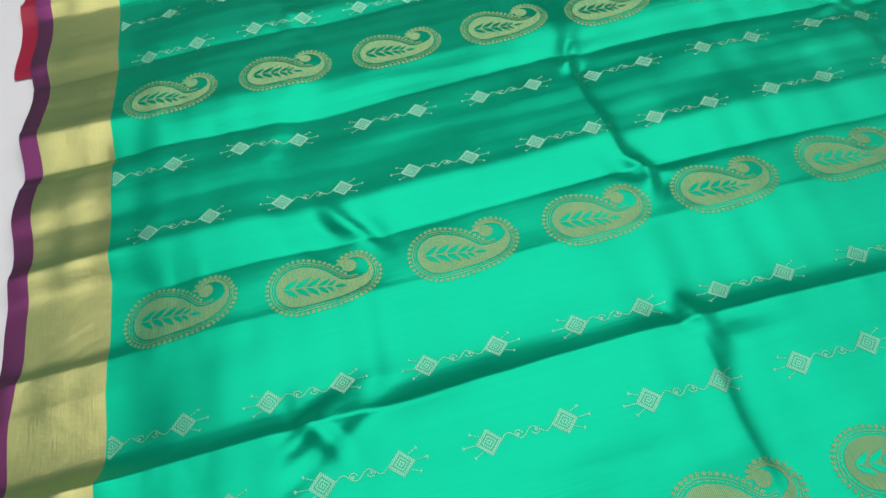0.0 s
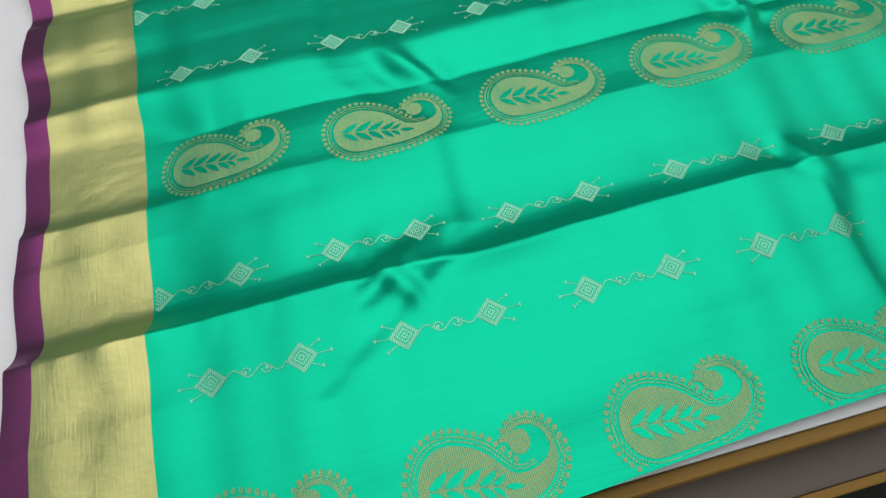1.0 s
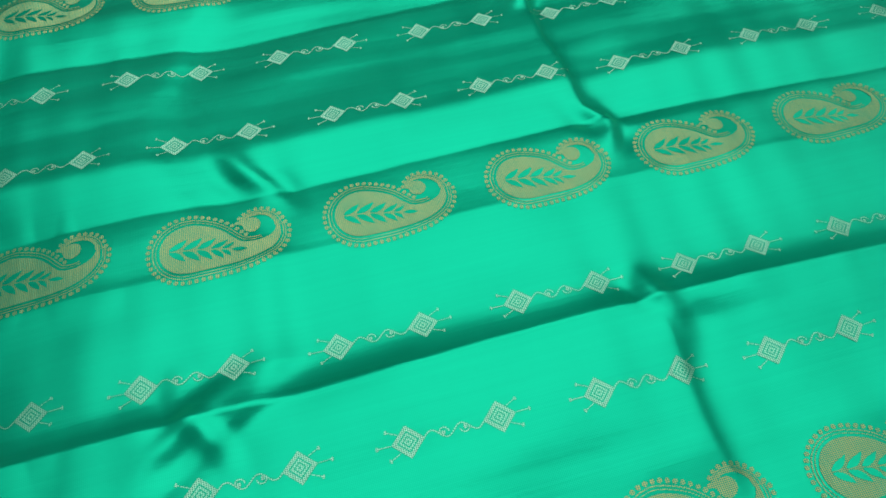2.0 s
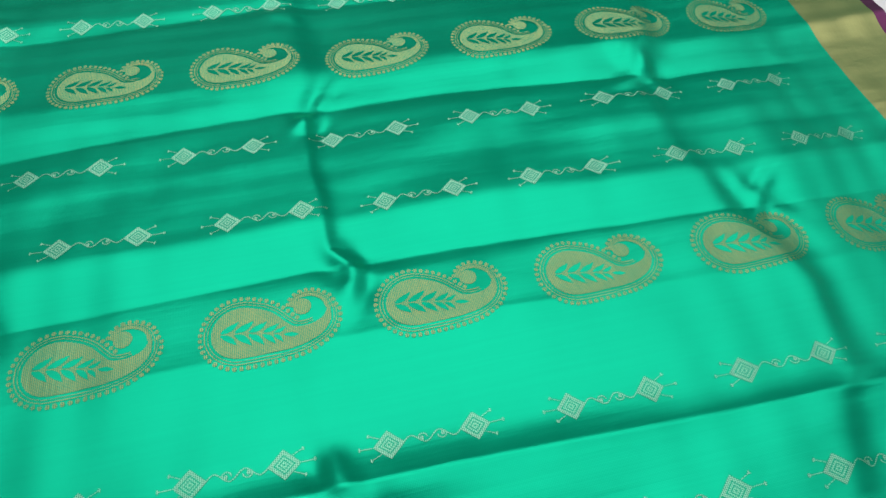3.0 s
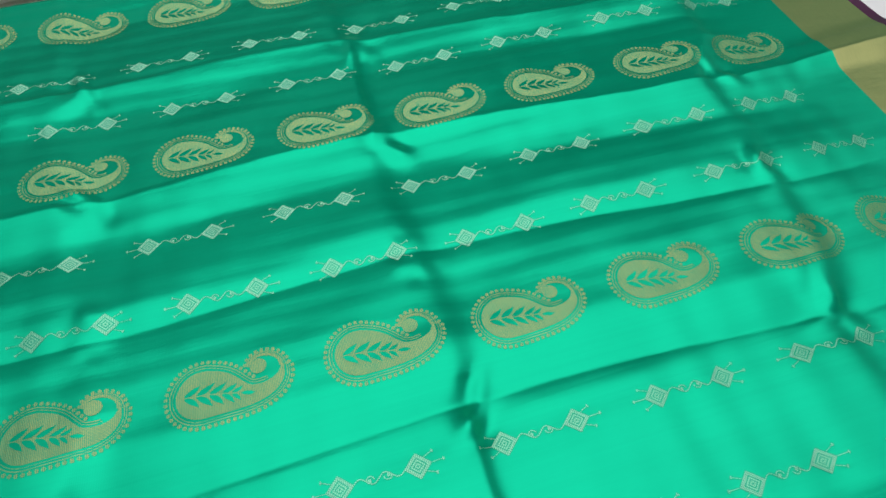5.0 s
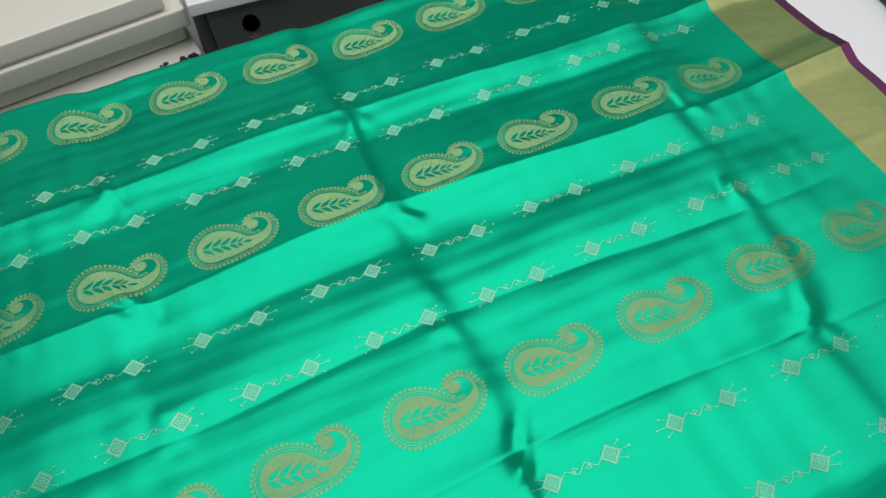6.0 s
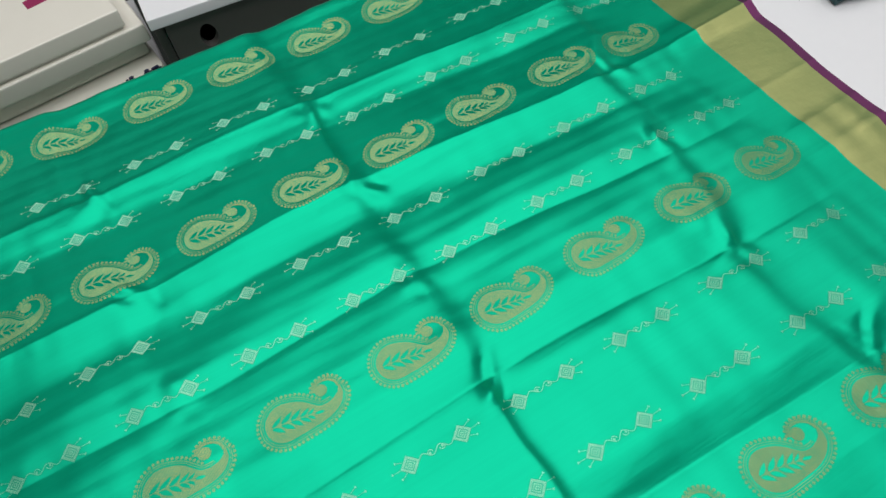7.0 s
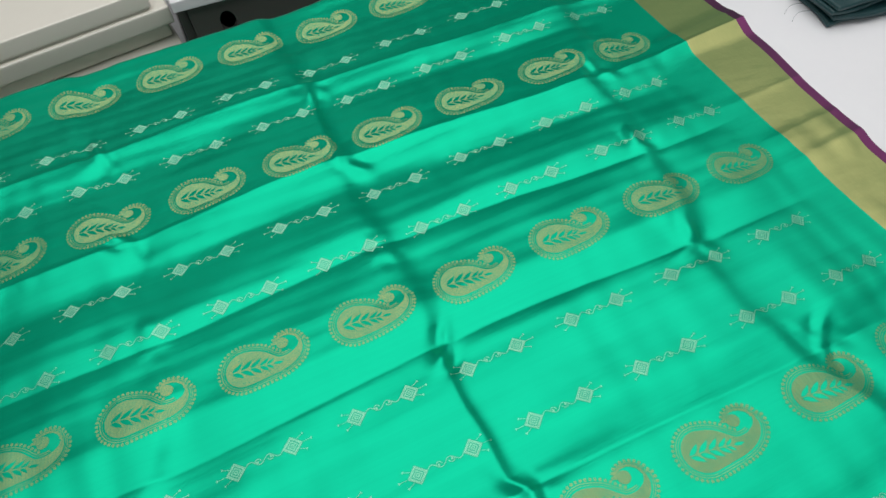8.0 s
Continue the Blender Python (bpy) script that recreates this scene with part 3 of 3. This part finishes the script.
# navy tassels hanging between two boxes
random.seed(4)
for k, x in enumerate((-0.012, -0.030, -0.062, -0.160, -0.212, -0.262)):
    bm = bmesh.new()
    for j in range(7):
        bmesh.ops.create_icosphere(bm, subdivisions=1, radius=random.uniform(0.0022, 0.0042),
                                   matrix=pose(x + random.uniform(-0.006, 0.006), -0.016 + random.uniform(-0.002, 0.002), random.uniform(-0.004, 0.003)) @ Matrix.Diagonal((1.3, 0.8, 0.8, 1)))
    me = bpy.data.meshes.new("tassel")
    bm.to_mesh(me)
    bm.free()
    me.materials.append(NAVY)
    tas = tagged(new("tassel", me), "small navy thread tassel between stacked boxes", "tassel", group="navy tassels")
    tas.matrix_world = STACK @ pose(0.02, -0.007, -0.1095)

stand = tagged(new("low_stand"), "white low stand carrying the stack of boxes", "stand")
part("top", block("top", (-0.15, 1.10, -0.215), (0.338, 1.46, -0.192), LAMINATE, 0.002), stand)
for sx in (-0.145, 0.315):
    part("side_panel", block("side_panel", (sx, 1.11, FLOOR_Z), (sx + 0.018, 1.45, -0.216), LAMINATE, 0.002), stand)

desk = tagged(new("back_desk"), "white desk with charcoal panel and round cable hole", "desk")
desk.matrix_world = pose(0.343, 1.095, 0, 0, 0, -3)
part("desktop", block("desktop", (0, 0, -0.034), (1.5, 0.6, -0.014), LAMINATE, 0.002), desk)
HOLE = (0.062, -0.083, 0.0225)


def holed_panel(w, top, bottom, hole, thick):
    """A panel with a round hole through it."""
    hx, hz, r = hole
    bm = bmesh.new()
    n = 32
    outer, inner = [], []
    for k in range(n):
        a = 2 * math.pi * (k + 0.5) / n
        c, d = math.cos(a), math.sin(a)
        reach = min((w - hx) / c if c > 1e-6 else (-hx / c if c < -1e-6 else 9), (top - hz) / d if d > 1e-6 else ((bottom - hz) / d if d < -1e-6 else 9))
        inner.append((hx + 0.65 * r * c, hz + r * d))
        outer.append((hx + reach * c, hz + reach * d))
    rings = [[bm.verts.new((x, y, z)) for x, z in ring] for ring in (outer, inner) for y in (0, thick)]
    of, ob_, inf, inb = rings
    for k in range(n):
        j = (k + 1) % n
        bm.faces.new((of[k], of[j], inf[j], inf[k]))
        bm.faces.new((ob_[j], ob_[k], inb[k], inb[j]))
        bm.faces.new((inf[k], inf[j], inb[j], inb[k]))
    me = bpy.data.meshes.new("back_panel")
    bm.to_mesh(me)
    bm.free()
    me.materials.append(CHARCOAL)
    return me


ob = part("back_panel", holed_panel(1.46, -0.035, FLOOR_Z, HOLE, 0.018), desk, "charcoal panel with a cable hole")
ob.location = (0.02, 0.012, 0)
ob = part("inner_panel", block("inner_panel", (0.02, 0.30, FLOOR_Z), (1.48, 0.318, -0.036), BLACK, 0.001), desk)
for sx in (0.002, 1.482):
    part("side_panel", block("side_panel", (sx, 0.032, FLOOR_Z), (sx + 0.016, 0.58, -0.035), CHARCOAL, 0.001), desk)


def folded_cloth():
    """Folded layers of dark cloth, rounded at the folds."""
    th = tagged(new("folded_cloth"), "dark teal folded cloth on the white table", "cloth")
    th.matrix_world = pose(1.238, 0.538, TABLE_Z + 0.0005, 0, 0, -9)
    for k in range(4):
        z = 0.010 * k
        d = 0.004 * math.sin(k * 2.3)
        bm = bmesh.new()
        nu, nv = 26, 26
        rows_ = []
        for j in range(nv):
            row = []
            for i in range(nu):
                x, y = 0.27 * i / (nu - 1) + d, 0.30 * j / (nv - 1) - d
                x += 0.003 * math.sin(y * 40 + k)
                y += 0.004 * math.sin(x * 35 + 2 * k)
                row.append(bm.verts.new((x, y, z + 0.0015 * math.sin(x * 60 + y * 30 + k))))
            rows_.append(row)
        for j in range(nv - 1):
            for i in range(nu - 1):
                bm.faces.new((rows_[j][i], rows_[j][i + 1], rows_[j + 1][i + 1], rows_[j + 1][i]))
        geo = bmesh.ops.extrude_face_region(bm, geom=list(bm.faces))
        bmesh.ops.translate(bm, vec=(0, 0, 0.0085), verts=[g for g in geo["geom"] if isinstance(g, bmesh.types.BMVert)])
        bmesh.ops.recalc_face_normals(bm, faces=list(bm.faces))
        sharp = [e for e in bm.edges if len(e.link_faces) == 2 and e.calc_face_angle() > 1.0]
        bmesh.ops.bevel(bm, geom=sharp, offset=0.0036, segments=3, affect="EDGES", profile=0.5)
        me = bpy.data.meshes.new("layer")
        bm.to_mesh(me)
        bm.free()
        me.polygons.foreach_set("use_smooth", [True] * len(me.polygons))
        me.materials.append(TEAL)
        part("layer", me, th)
    bm = bmesh.new()
    for k in range(2):
        line = [Vector((-0.004 - 0.034 * f, 0.03 + 0.02 * k + 0.012 * math.sin(f * 3), 0.012 * (1 - f) + 0.001)) for f in [i / 7 for i in range(8)]]
        prev = None
        for p in line:
            ring = [bm.verts.new(p + Vector((0.0004 * math.cos(a), 0, 0.0004 * math.sin(a)))) for a in (0, 2.1, 4.2)]
            if prev:
                for i in range(3):
                    bm.faces.new((prev[i], prev[(i + 1) % 3], ring[(i + 1) % 3], ring[i]))
            prev = ring
    me = bpy.data.meshes.new("loose_thread")
    bm.to_mesh(me)
    bm.free()
    me.materials.append(TEAL)
    part("loose_thread", me, th)


folded_cloth()
